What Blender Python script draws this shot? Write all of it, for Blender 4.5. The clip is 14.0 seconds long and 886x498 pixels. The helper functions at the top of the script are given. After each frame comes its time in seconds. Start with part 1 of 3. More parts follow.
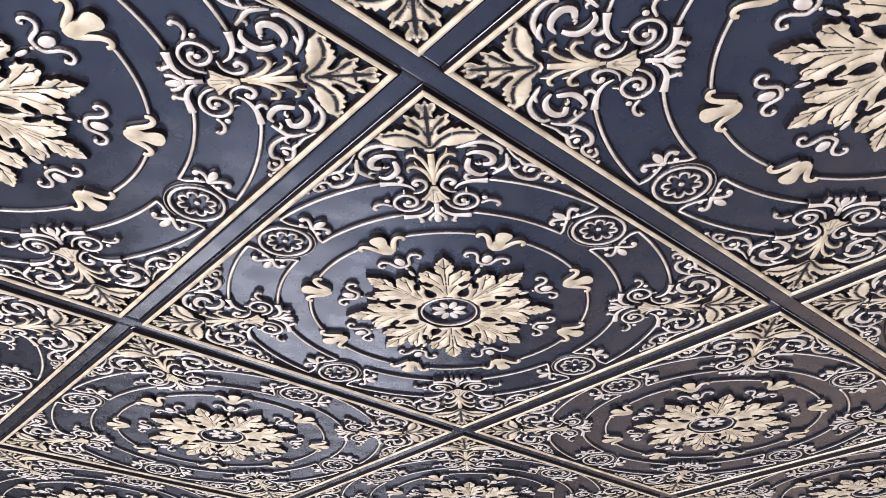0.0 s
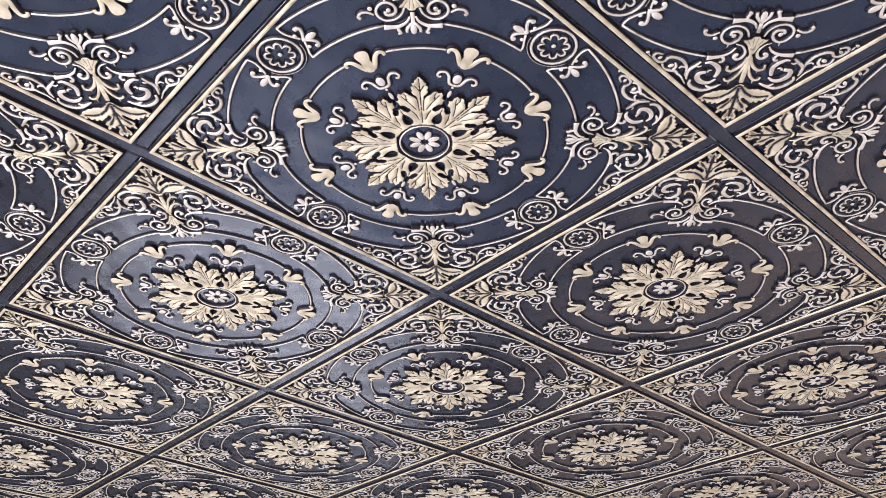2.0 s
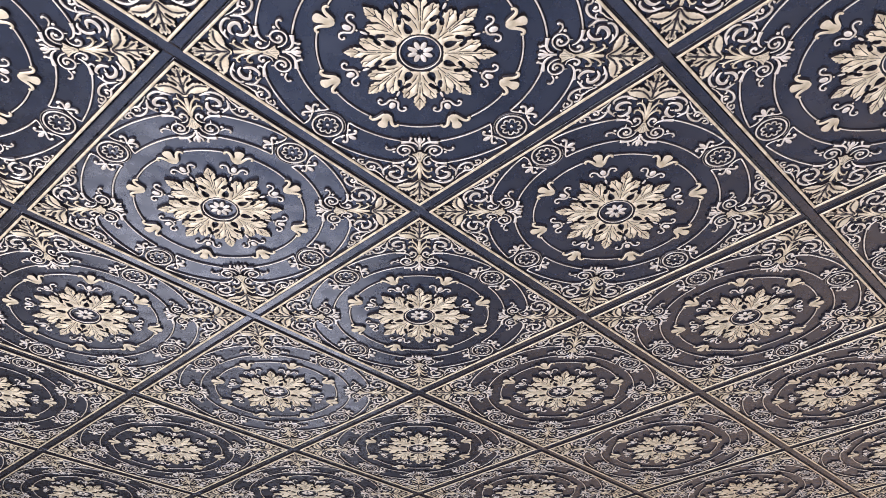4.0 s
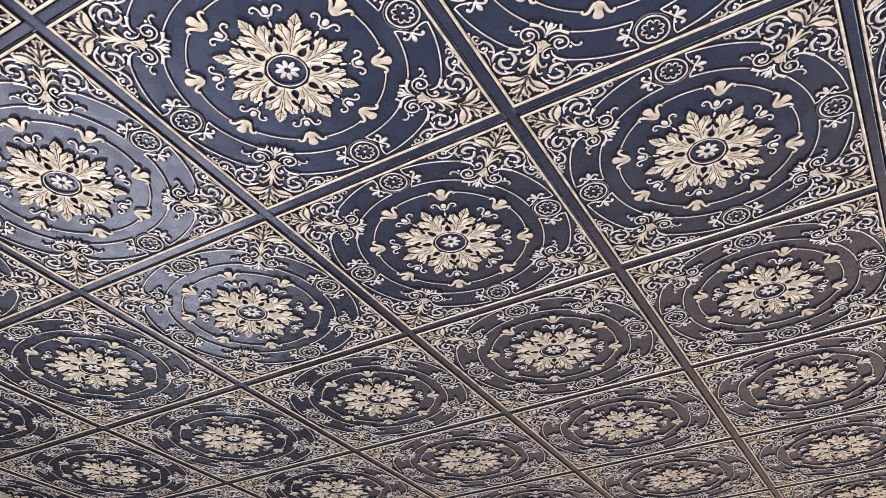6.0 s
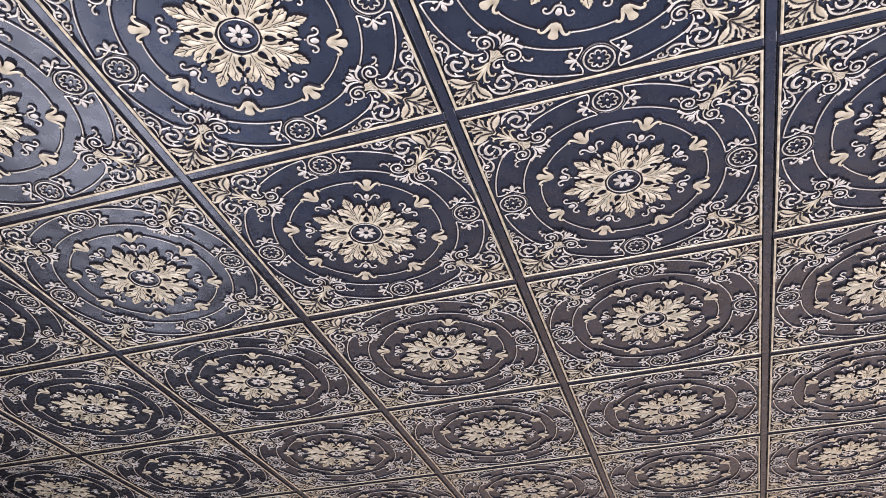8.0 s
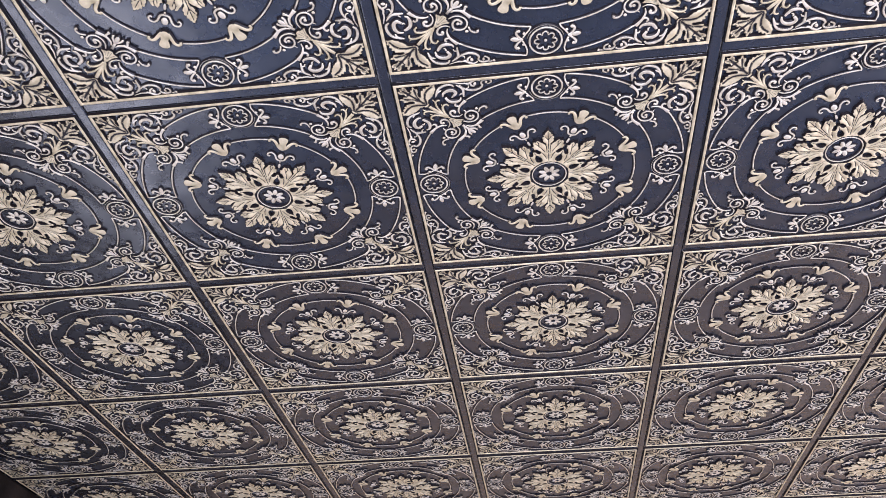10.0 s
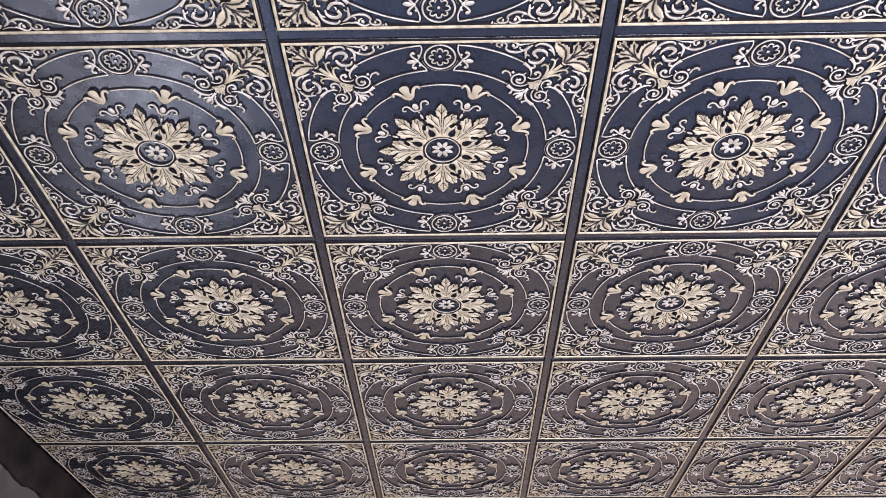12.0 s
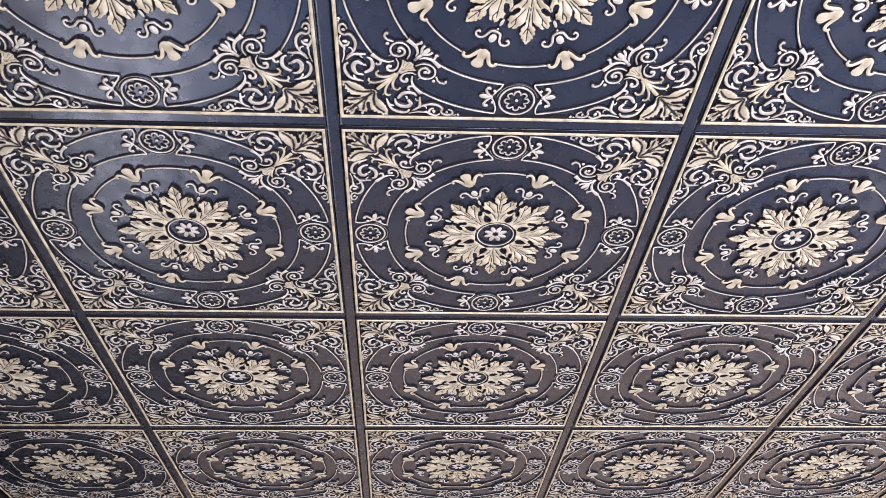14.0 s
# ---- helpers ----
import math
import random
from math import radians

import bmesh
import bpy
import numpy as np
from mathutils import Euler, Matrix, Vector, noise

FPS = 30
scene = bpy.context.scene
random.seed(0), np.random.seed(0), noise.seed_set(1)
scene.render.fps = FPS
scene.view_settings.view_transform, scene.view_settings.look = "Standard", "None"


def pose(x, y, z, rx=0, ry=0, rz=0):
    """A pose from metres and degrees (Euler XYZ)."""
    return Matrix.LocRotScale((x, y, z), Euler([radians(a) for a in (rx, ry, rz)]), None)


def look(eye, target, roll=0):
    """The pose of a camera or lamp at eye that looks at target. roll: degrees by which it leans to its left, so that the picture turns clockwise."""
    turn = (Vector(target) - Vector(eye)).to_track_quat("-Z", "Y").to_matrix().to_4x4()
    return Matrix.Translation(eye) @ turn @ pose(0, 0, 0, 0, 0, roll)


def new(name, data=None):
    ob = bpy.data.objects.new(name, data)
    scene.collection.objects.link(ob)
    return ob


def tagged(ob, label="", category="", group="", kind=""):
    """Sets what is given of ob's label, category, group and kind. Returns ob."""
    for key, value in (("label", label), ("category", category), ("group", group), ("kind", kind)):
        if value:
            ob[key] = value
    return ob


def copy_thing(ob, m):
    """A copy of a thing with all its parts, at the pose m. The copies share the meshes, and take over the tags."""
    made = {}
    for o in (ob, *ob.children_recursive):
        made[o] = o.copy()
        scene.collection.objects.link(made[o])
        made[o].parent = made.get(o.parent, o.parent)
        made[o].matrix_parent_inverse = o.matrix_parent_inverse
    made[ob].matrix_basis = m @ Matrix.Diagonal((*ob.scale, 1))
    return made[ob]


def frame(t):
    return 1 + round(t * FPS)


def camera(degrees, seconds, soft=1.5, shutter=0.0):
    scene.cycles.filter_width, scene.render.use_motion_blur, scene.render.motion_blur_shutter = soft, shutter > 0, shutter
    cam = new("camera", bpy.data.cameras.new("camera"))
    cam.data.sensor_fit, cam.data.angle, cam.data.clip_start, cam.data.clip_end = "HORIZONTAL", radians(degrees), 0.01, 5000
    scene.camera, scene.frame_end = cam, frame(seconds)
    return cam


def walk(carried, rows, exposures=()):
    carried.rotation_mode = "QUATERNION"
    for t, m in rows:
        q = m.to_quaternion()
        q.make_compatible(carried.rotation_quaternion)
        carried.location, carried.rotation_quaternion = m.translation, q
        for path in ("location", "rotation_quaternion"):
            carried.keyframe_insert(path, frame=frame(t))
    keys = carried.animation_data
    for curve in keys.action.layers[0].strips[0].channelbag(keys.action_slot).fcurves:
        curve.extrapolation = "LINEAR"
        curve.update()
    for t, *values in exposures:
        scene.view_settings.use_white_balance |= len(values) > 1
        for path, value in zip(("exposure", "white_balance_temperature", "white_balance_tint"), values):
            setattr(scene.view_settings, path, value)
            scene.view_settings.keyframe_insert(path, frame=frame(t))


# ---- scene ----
P = 0.6096            # pitch of the ceiling grid
CEIL = 2.60           # height of the grid's face

# ---- camera ----
cam = camera(58.01, 14.0, soft=0.75)
# seconds, eye, heading, upward pitch, roll
ROWS = [
    (0.0, 0.3804, -0.3114, 2.0987, 48.53, 33.26, -0.11),
    (0.5, 0.3757, -0.3003, 2.0663, 48.49, 32.81, -0.02),
    (1.0, 0.3680, -0.2919, 2.0173, 48.19, 32.77, -0.06),
    (1.5, 0.3718, -0.2803, 1.9184, 47.88, 33.23, 0.08),
    (2.0, 0.3705, -0.2724, 1.8160, 47.68, 34.06, 0.29),
    (2.5, 0.3711, -0.2667, 1.7020, 47.48, 35.17, 0.39),
    (3.0, 0.3912, -0.2615, 1.5838, 47.32, 36.36, 0.36),
    (3.2, 0.3959, -0.2643, 1.5486, 47.16, 36.64, 0.19),
    (5.3, 0.0374, -0.4628, 1.4686, 33.12, 36.50, -1.35),
    (5.5, -0.0291, -0.4501, 1.4667, 32.26, 36.44, -1.11),
    (6.0, -0.1887, -0.4153, 1.4682, 29.33, 36.40, -0.96),
    (6.5, -0.3452, -0.4417, 1.4564, 25.79, 36.50, -1.20),
    (7.0, -0.5414, -0.5088, 1.4373, 21.39, 36.46, -0.48),
    (7.5, -0.7114, -0.5138, 1.4280, 18.66, 36.55, -1.21),
    (8.0, -0.9029, -0.4693, 1.4386, 17.24, 36.59, -0.47),
    (8.2, -0.9725, -0.4613, 1.4393, 15.77, 36.50, -0.68),
    (10.3, -1.6938, -0.3854, 1.4490, 5.95, 36.66, 0.14),
    (10.5, -1.7625, -0.3936, 1.4454, 5.15, 36.65, 0.27),
    (11.0, -1.9582, -0.4283, 1.4268, 3.14, 36.55, 0.71),
    (11.5, -2.0475, -0.3816, 1.4144, 1.82, 36.69, 0.06),
    (12.0, -2.1107, -0.3206, 1.4282, 1.00, 36.55, -0.01),
    (12.5, -2.2470, -0.3506, 1.4547, -0.25, 36.38, 0.58),
    (13.0, -2.3297, -0.3871, 1.4791, -1.75, 36.64, -0.05),
    (13.5, -2.3284, -0.3848, 1.5392, -2.74, 36.83, -0.65),
    (14.0, -2.3130, -0.3448, 1.6224, -3.34, 36.84, -1.31),
]
walk(cam, [(t, pose(x, y, z, 0, 0, yaw) @ pose(0, 0, 0, 90 + pitch) @ pose(0, 0, 0, 0, 0, roll)) for t, x, y, z, yaw, pitch, roll in ROWS],
     exposures=[(0, 0.0, 6500, 11), (3.0, 0.02, 6480, 11), (6.5, 0.03, 6370, 13), (10.5, 0.11, 6370, 13), (13.0, 0.36, 6370, 13), (14.0, 0.34, 6370, 13)])

# ---- light ----
X0, X1, Y0, Y1 = -6 * P, 2 * P, -2.5 * P, 7 * P
world = bpy.data.worlds.new("sky")
scene.world = world
world.use_nodes = True
sky = world.node_tree.nodes.new("ShaderNodeTexSky")
sky.sky_type, sky.sun_disc, sky.sun_elevation, sky.sun_rotation = "NISHITA", False, radians(35), radians(200)
back = world.node_tree.nodes["Background"]
back.inputs["Strength"].default_value = 0.12
world.node_tree.links.new(sky.outputs[0], back.inputs["Color"])


def soft_light(name, m, w, h, power, colour):
    lamp = bpy.data.lights.new(name, "AREA")
    lamp.shape, lamp.size, lamp.size_y, lamp.energy, lamp.color = "RECTANGLE", w, h, power, colour
    new(name, lamp).matrix_world = m


COOL = (0.82, 0.84, 1.0)
# south and east lamps are added to even out brightness, no source known
soft_light("unseen_light", look((-0.90, Y0 + 0.02, 1.0), (-0.90, 2, 0.95)), 2.8, 1.3, 182, COOL)
soft_light("unseen_light", look((X1 - 0.02, 2.7, 1.35), (-2, 2.7, 1.2)), 2.4, 1.3, 48, COOL)
# west lamp stands where the bright reflection in the panels points
soft_light("unseen_light", look((X0 + 0.02, 2.0, 0.60), (0, 2.0, 0.60)), 2.20, 1.10, 31, COOL)


# ---- materials ----
def material(name, rough=0.5, metal=0.0):
    m = bpy.data.materials.new(name)
    m.use_nodes = True
    nt = m.node_tree
    b = nt.nodes["Principled BSDF"]
    b.inputs["Roughness"].default_value, b.inputs["Metallic"].default_value = rough, metal
    return m, nt, b


def noise_node(nt, scale, detail=3.0, coord="Object"):
    tc = nt.nodes.new("ShaderNodeTexCoord")
    n = nt.nodes.new("ShaderNodeTexNoise")
    n.inputs["Scale"].default_value, n.inputs["Detail"].default_value = scale, detail
    nt.links.new(tc.outputs[coord], n.inputs["Vector"])
    return n


def ramp(nt, src, stops):
    r = nt.nodes.new("ShaderNodeValToRGB")
    while len(r.color_ramp.elements) < len(stops):
        r.color_ramp.elements.new(0.5)
    for e, (at, c) in zip(r.color_ramp.elements, stops):
        e.position, e.color = at, (*c, 1)
    nt.links.new(src, r.inputs["Fac"])
    return r


def bump(nt, b, src, strength, distance):
    n = nt.nodes.new("ShaderNodeBump")
    n.inputs["Strength"].default_value, n.inputs["Distance"].default_value = strength, distance
    nt.links.new(src, n.inputs["Height"])
    nt.links.new(n.outputs[0], b.inputs["Normal"])
    return n


def grey(v):
    return (v, v, v)


LACQUER = ((0.0125, 0.0130, 0.0162), (0.0240, 0.0248, 0.0305))


def lacquer(name, rough, shades=LACQUER, gloss=1.0):
    """Dark blue-black lacquer with a soft, slightly wavy gloss."""
    m, nt, b = material(name, rough)
    big = noise_node(nt, 9, 4)
    col = ramp(nt, big.outputs["Fac"], ((0.3, shades[0]), (0.7, shades[1])))
    nt.links.new(col.outputs["Color"], b.inputs["Base Color"])
    r = ramp(nt, noise_node(nt, 30, 5).outputs["Fac"], ((0.3, grey(rough - 0.05)), (0.75, grey(rough + 0.10))))
    nt.links.new(r.outputs["Color"], b.inputs["Roughness"])
    b.inputs["Specular IOR Level"].default_value = gloss
    bump(nt, b, noise_node(nt, 8, 2).outputs["Fac"], 0.38, 0.01)
    return m


def gilded(name, gold_a, gold_b, metal, rough, tight=38):
    """Gold paint brushed over black: the mesh's own paint layer says where it took."""
    m, nt, b = material(name, rough, 0)
    att = nt.nodes.new("ShaderNodeAttribute")
    att.attribute_name = "gilt"
    fine = noise_node(nt, 520, 5)
    mix = nt.nodes.new("ShaderNodeMath")
    mix.operation = "MULTIPLY_ADD"
    mix.inputs[1].default_value = 0.42
    nt.links.new(fine.outputs["Fac"], mix.inputs[0])
    nt.links.new(att.outputs["Fac"], mix.inputs[2])
    cover = ramp(nt, mix.outputs[0], ((0.46, grey(0)), (0.82, grey(1))))
    tone = ramp(nt, noise_node(nt, 38, 4).outputs["Fac"], ((0.28, gold_a), (0.62, gold_b)))
    mc = nt.nodes.new("ShaderNodeMix")
    mc.data_type = "RGBA"
    mc.inputs["A"].default_value = (0.0165, 0.0125, 0.0135, 1)
    nt.links.new(cover.outputs["Color"], mc.inputs["Factor"])
    nt.links.new(tone.outputs["Color"], mc.inputs["B"])
    nt.links.new(mc.outputs["Result"], b.inputs["Base Color"])
    mm = nt.nodes.new("ShaderNodeMath")
    mm.operation = "MULTIPLY"
    mm.inputs[1].default_value = metal
    nt.links.new(cover.outputs["Color"], mm.inputs[0])
    nt.links.new(mm.outputs[0], b.inputs["Metallic"])
    sp = ramp(nt, cover.outputs["Color"], ((0.0, grey(0.22)), (1.0, grey(0.5))))
    nt.links.new(sp.outputs["Color"], b.inputs["Specular IOR Level"])
    bump(nt, b, noise_node(nt, 260, 3).outputs["Fac"], 0.12, 0.002)
    return m


M_PANEL = lacquer("blue_black_lacquer", 0.26)
M_GRID = lacquer("grid_lacquer", 0.24, ((0.015, 0.0145, 0.0165), (0.028, 0.027, 0.031)), 1.0)
M_GOLD = gilded("brushed_gold", (0.40, 0.308, 0.172), (0.79, 0.645, 0.405), 0.26, 0.45)
M_PALE = gilded("pale_gold", (0.46, 0.372, 0.250), (0.84, 0.722, 0.545), 0.35, 0.38)


def plain(name, a, b_, scale, rough, bumped=0.1):
    m, nt, b = material(name, rough)
    n = noise_node(nt, scale, 6)
    nt.links.new(ramp(nt, n.outputs["Fac"], ((0.3, a), (0.7, b_))).outputs["Color"], b.inputs["Base Color"])
    b.inputs["Specular IOR Level"].default_value = 0.1 if rough > 0.55 else 0.5
    bump(nt, b, noise_node(nt, scale * 6, 4).outputs["Fac"], bumped, 0.01)
    return m


# unseen walls close the room; their brown warms the panels' reflections
M_WALL = plain("unseen_wall_grey_brown", (0.37, 0.29, 0.25), (0.48, 0.38, 0.33), 3, 0.8)
M_NORTH = plain("unseen_wall_brown", (0.60, 0.430, 0.300), (0.72, 0.530, 0.375), 3, 0.8)
M_WEST = plain("grey_plaster", (0.088, 0.074, 0.060), (0.140, 0.118, 0.098), 7, 0.8)
M_BAND = plain("dark_brown_band", (0.010, 0.0075, 0.0060), (0.031, 0.0235, 0.0190), 9, 0.7, 0.35)
# the blue and its pale patches stand for cool light mirrored in the panels
M_FLOOR = plain("floor_light_tint", (0.10, 0.155, 0.290), (0.42, 0.590, 0.96), 1.5, 0.5)


from mathutils import geometry  # noqa: E402

# ---- relief builder: plan in units of the pitch, heights in metres ----
def dish(x, y):
    """How far the panel's middle stands back above its corners: a shallow pressed bowl."""
    r = math.hypot(x, y) / P
    k = min(1.0, max(0.0, (0.475 - r) / 0.165))
    return -0.0026 * k * k * (3 - 2 * k) + 0.0005 * math.cos(min(r, 0.5) * math.pi)


class Relief:
    def __init__(self):
        self.v, self.f, self.g = [], [], []

    def row(self, pts, zs, gs):
        i = len(self.v)
        self.v += [(x * P, y * P, z) for (x, y), z in zip(pts, zs)]
        self.g += gs
        return i

    def strip(self, rows, n):
        for a, b in zip(rows, rows[1:]):
            for k in range(n - 1):
                self.f.append((a + k, b + k, b + k + 1, a + k + 1))

    def mesh(self, name, mat, proud=False):
        """proud: only the foot follows the bowl, the crest keeps its height."""
        me = bpy.data.meshes.new(name)
        foot = FACE + 0.0012
        me.from_pydata([(x, y, z + (0 if proud and z > foot else dish(x, y))) for x, y, z in self.v], [], self.f)
        layer = me.attributes.new("gilt", "FLOAT", "POINT")
        layer.data.foreach_set("value", self.g)
        me.polygons.foreach_set("use_smooth", [True] * len(me.polygons))
        me.materials.append(mat)
        me.update()
        return me


FACE = -0.0072        # the panel's face, below (+) or above (-) the grid's face
RISE = 0.80           # the relief is this much flatter than its drawn heights
SINK = 0.0012         # ornaments start this far inside the face
HEM = 0.0030          # black wash and groove shade painted round each ornament's foot
layers = random.Random(8)


def hem_height():
    return FACE + 0.0003 + 0.0006 * layers.random()


def smooth(pts, n):
    """A smooth curve through pts (Catmull-Rom), n steps a span."""
    p = [Vector(q) for q in pts]
    p = [2 * p[0] - p[1], *p, 2 * p[-1] - p[-2]]
    out = []
    for i in range(1, len(p) - 2):
        for k in range(n):
            t = k / n
            a, b, c, d = p[i - 1:i + 3]
            out.append(0.5 * (2 * b + (c - a) * t + (2 * a - 5 * b + 4 * c - d) * t * t + (3 * b - a - 3 * c + d) * t ** 3))
    return out + [p[-2]]


def arc(cx, cy, r, a0, a1, n):
    return [Vector((cx + r * math.cos(radians(a0 + (a1 - a0) * k / n)), cy + r * math.sin(radians(a0 + (a1 - a0) * k / n)))) for k in range(n + 1)]


WIDE = ((-1.06, 0, 0), (-0.95, 0.76, 0.0), (-0.55, 0.94, 0.85), (0, 1, 1), (0.55, 0.94, 0.85), (0.95, 0.76, 0.0), (1.06, 0, 0))
FINE = ((-1.08, 0, 0), (-0.80, 0.82, 0.30), (0, 1, 1), (0.80, 0.82, 0.30), (1.08, 0, 0))


def ribbon(g, pts, w, h, taper=(1, 1), closed=False, swell=0.0, gold=1.0):
    """A raised cord along pts: steep dark sides, a rounded gilded crest, a black hem for wash and groove shade."""
    prof = WIDE if w > 0.0058 else FINE
    n, m = len(pts), len(prof) + 4
    z = hem_height()
    rows = []
    for i, p in enumerate(pts):
        a = pts[(i - 1) % n] if closed or i else p
        b = pts[(i + 1) % n] if closed or i < n - 1 else p
        d = (b - a).normalized()
        nrm = Vector((-d.y, d.x))
        t = i / (n - 1)
        k = 1.0 if closed else (taper[0] * (1 - t) + taper[1] * t) + swell * math.sin(math.pi * t)
        hh = RISE * h * (0.45 + 0.55 * min(1, k))
        low, high = prof[0][0] * w * k, prof[-1][0] * w * k
        offs = [low - HEM, low - 0.2 * HEM, *(w * k * q[0] for q in prof), high + 0.2 * HEM, high + HEM]
        zs = [z - 0.0008, z, *(FACE - SINK + (SINK + hh) * q[1] for q in prof), z, z - 0.0008]
        rows.append(g.row([p + nrm * o for o in offs], zs, [0.0, 0.0, *(q[2] * gold for q in prof), 0.0, 0.0]))
    if closed:
        rows.append(rows[0])
    else:
        g.f.append(tuple(rows[0] + k for k in range(2, m - 2)))
        g.f.append(tuple(rows[-1] + m - 3 - k for k in range(m - 4)))
    g.strip(rows, m)


def knob(g, x, y, a, b, turn, h, seg=8, gold=1.0):
    """A low rounded boss."""
    h *= RISE
    c, s = math.cos(radians(turn)), math.sin(radians(turn))
    rows = []
    hem = hem_height()
    for rr, more, z, gg in ((1.04, HEM, hem - 0.0008, 0), (1.04, 0.2 * HEM, hem, 0), (1.04, 0, FACE - SINK, 0), (0.96, 0, FACE - SINK + (SINK + h) * 0.70, 0), (0.66, 0, FACE - SINK + (SINK + h) * 0.92, 1)):
        pts = []
        for k in range(seg):
            u, v = (a * rr + more) * math.cos(2 * math.pi * k / seg), (b * rr + more) * math.sin(2 * math.pi * k / seg)
            pts.append((x + u * c - v * s, y + u * s + v * c))
        rows.append(g.row(pts, [z] * seg, [gg * gold] * seg))
    for p, q in zip(rows, rows[1:]):
        for k in range(seg):
            j = (k + 1) % seg
            g.f.append((p + k, p + j, q + j, q + k))
    top = g.row([(x, y)], [FACE + h], [gold])
    for k in range(seg):
        g.f.append((rows[-1] + k, rows[-1] + (k + 1) % seg, top))


def gap(p, lines):
    """How far p lies from the nearest of the polylines."""
    far = 1e9
    for line in lines:
        for a, b in zip(line, line[1:]):
            d = b - a
            t = min(1, max(0, (p - a).dot(d) / d.length_squared))
            far = min(far, (p - a - d * t).length)
    return far


def inside(p, loop):
    odd = False
    for a, b in zip(loop, loop[1:] + loop[:1]):
        if (a.y > p.y) != (b.y > p.y) and p.x < a.x + (b.x - a.x) * (p.y - a.y) / (b.y - a.y):
            odd = not odd
    return odd


def plate(g, half, half_ribs, h, height, gilt, step=0.0075):
    """A cut leaf with steep dark sides; height and gilt are functions of the way to the ribs and to the edge."""
    h *= RISE
    up = [Vector(p) for p in half]
    loop = up + [Vector((p.x, -p.y)) for p in reversed(up) if p.y > 1e-6]
    ribs = []
    for line in half_ribs:
        ribs.append([Vector(p) for p in line])
        if any(p[1] > 1e-6 for p in line):
            ribs.append([Vector((p[0], -p[1])) for p in line])
    edge = [loop + loop[:1]]
    pts = []

    def add(p, free):
        if inside(p, loop) and gap(p, edge) > free and all((p - q).length > 0.0017 for q in pts):
            pts.append(p)
    for line in ribs:
        for a, b in zip(line, line[1:]):
            d = b - a
            n = max(1, round(d.length / 0.007))
            side = Vector((-d.y, d.x)).normalized() * 0.0031
            for k in range(n + 1):
                for off in (0, 1, -1):
                    add(a + d * (k / n) + side * off, 0.0016)
    for a, b, c in zip(loop[-1:] + loop[:-1], loop, loop[1:] + loop[:1]):
        d = (c - a).normalized()
        for sgn in (1, -1):
            add(b + Vector((-d.y, d.x)) * (0.0030 * sgn), 0.0015)
    x0, x1 = min(p.x for p in loop), max(p.x for p in loop)
    y1 = max(p.y for p in loop)
    for i in range(int((x1 - x0) / step) + 1):
        for j in range(-int(y1 / step) - 1, int(y1 / step) + 2):
            p = Vector((x0 + (i + 0.5 * (j % 2)) * step, j * step * 0.87))
            if gap(p, ribs) > 0.0045:
                add(p, 0.0040)
    n = len(loop)
    every, _, faces, source, _, _ = geometry.delaunay_2d_cdt(loop + pts, [], [list(range(n))], 1, 1e-6)
    zs, gs = [], []
    for p, src in zip(every, source):
        rim = any(k < n for k in src)
        dr, de = gap(p, ribs), gap(p, edge)
        zs.append(FACE + h * (0.80 if rim else height(dr, de)))
        gs.append(0.15 if rim else gilt(dr, de))
    top = g.row([(p.x, p.y) for p in every], zs, gs)
    g.f += [tuple(top + k for k in f) for f in faces]
    rows = [g.row([(p.x, p.y) for p in edge[0]], [z] * (n + 1), [0.0] * (n + 1)) for z in (FACE - SINK, FACE + h * 0.80)]
    g.strip(rows, n + 1)
    # each edge has its own strip of hem, so that deep notches stay clean
    z = hem_height()
    side = 1 if sum(a.x * b.y - a.y * b.x for a, b in zip(edge[0], edge[0][1:])) > 0 else -1
    for a, b in zip(edge[0], edge[0][1:]):
        d = (b - a).normalized()
        out = Vector((d.y, -d.x)) * (HEM * side)
        i = g.row([a - d * 0.001, b + d * 0.001, b + d * 0.001 + out, a - d * 0.001 + out], [z, z, z - 0.0008, z - 0.0008], [0.0] * 4)
        g.f.append((i, i + 1, i + 2, i + 3))


def both(fn):
    """Run fn for both mirror halves."""
    for s in (1, -1):
        fn(s)


# ---- parts of one tile ----
def part(name, mesh, parent, turn=0.0, label=""):
    ob = new(name, mesh)
    ob.parent = parent
    ob.matrix_basis = pose(0, 0, 0, 0, 0, turn)
    return tagged(ob, label)


def panel_mesh():
    """Thin pressed panel: turned-up rim, face pressed into a shallow bowl."""
    bm = bmesh.new()
    n, e = 56, 0.4800
    grid = []
    for j in range(n + 1):
        for i in range(n + 1):
            u, v = -e + 2 * e * i / n, -e + 2 * e * j / n
            grid.append(bm.verts.new((u * P, v * P, FACE + dish(u * P, v * P))))
    at = lambda i, j: grid[j * (n + 1) + i]
    for j in range(n):
        for i in range(n):
            bm.faces.new((at(i, j), at(i + 1, j), at(i + 1, j + 1), at(i, j + 1)))
    edge = [at(i, 0) for i in range(n)] + [at(n, j) for j in range(n)] + [at(n - i, n) for i in range(n)] + [at(0, n - j) for j in range(n)]
    low = [bm.verts.new((q.co.x * 1.003, q.co.y * 1.003, -0.018)) for q in edge]
    for k in range(len(edge)):
        j = (k + 1) % len(edge)
        f = bm.faces.new((edge[k], low[k], low[j], edge[j]))
    for f in bm.faces:
        f.smooth = abs(f.normal.z) > 0.5 or len(f.verts) == 4 and f.calc_center_median().z > FACE - 0.003
    me = bpy.data.meshes.new("panel")
    bm.to_mesh(me)
    bm.free()
    me.materials.append(M_PANEL)
    return me


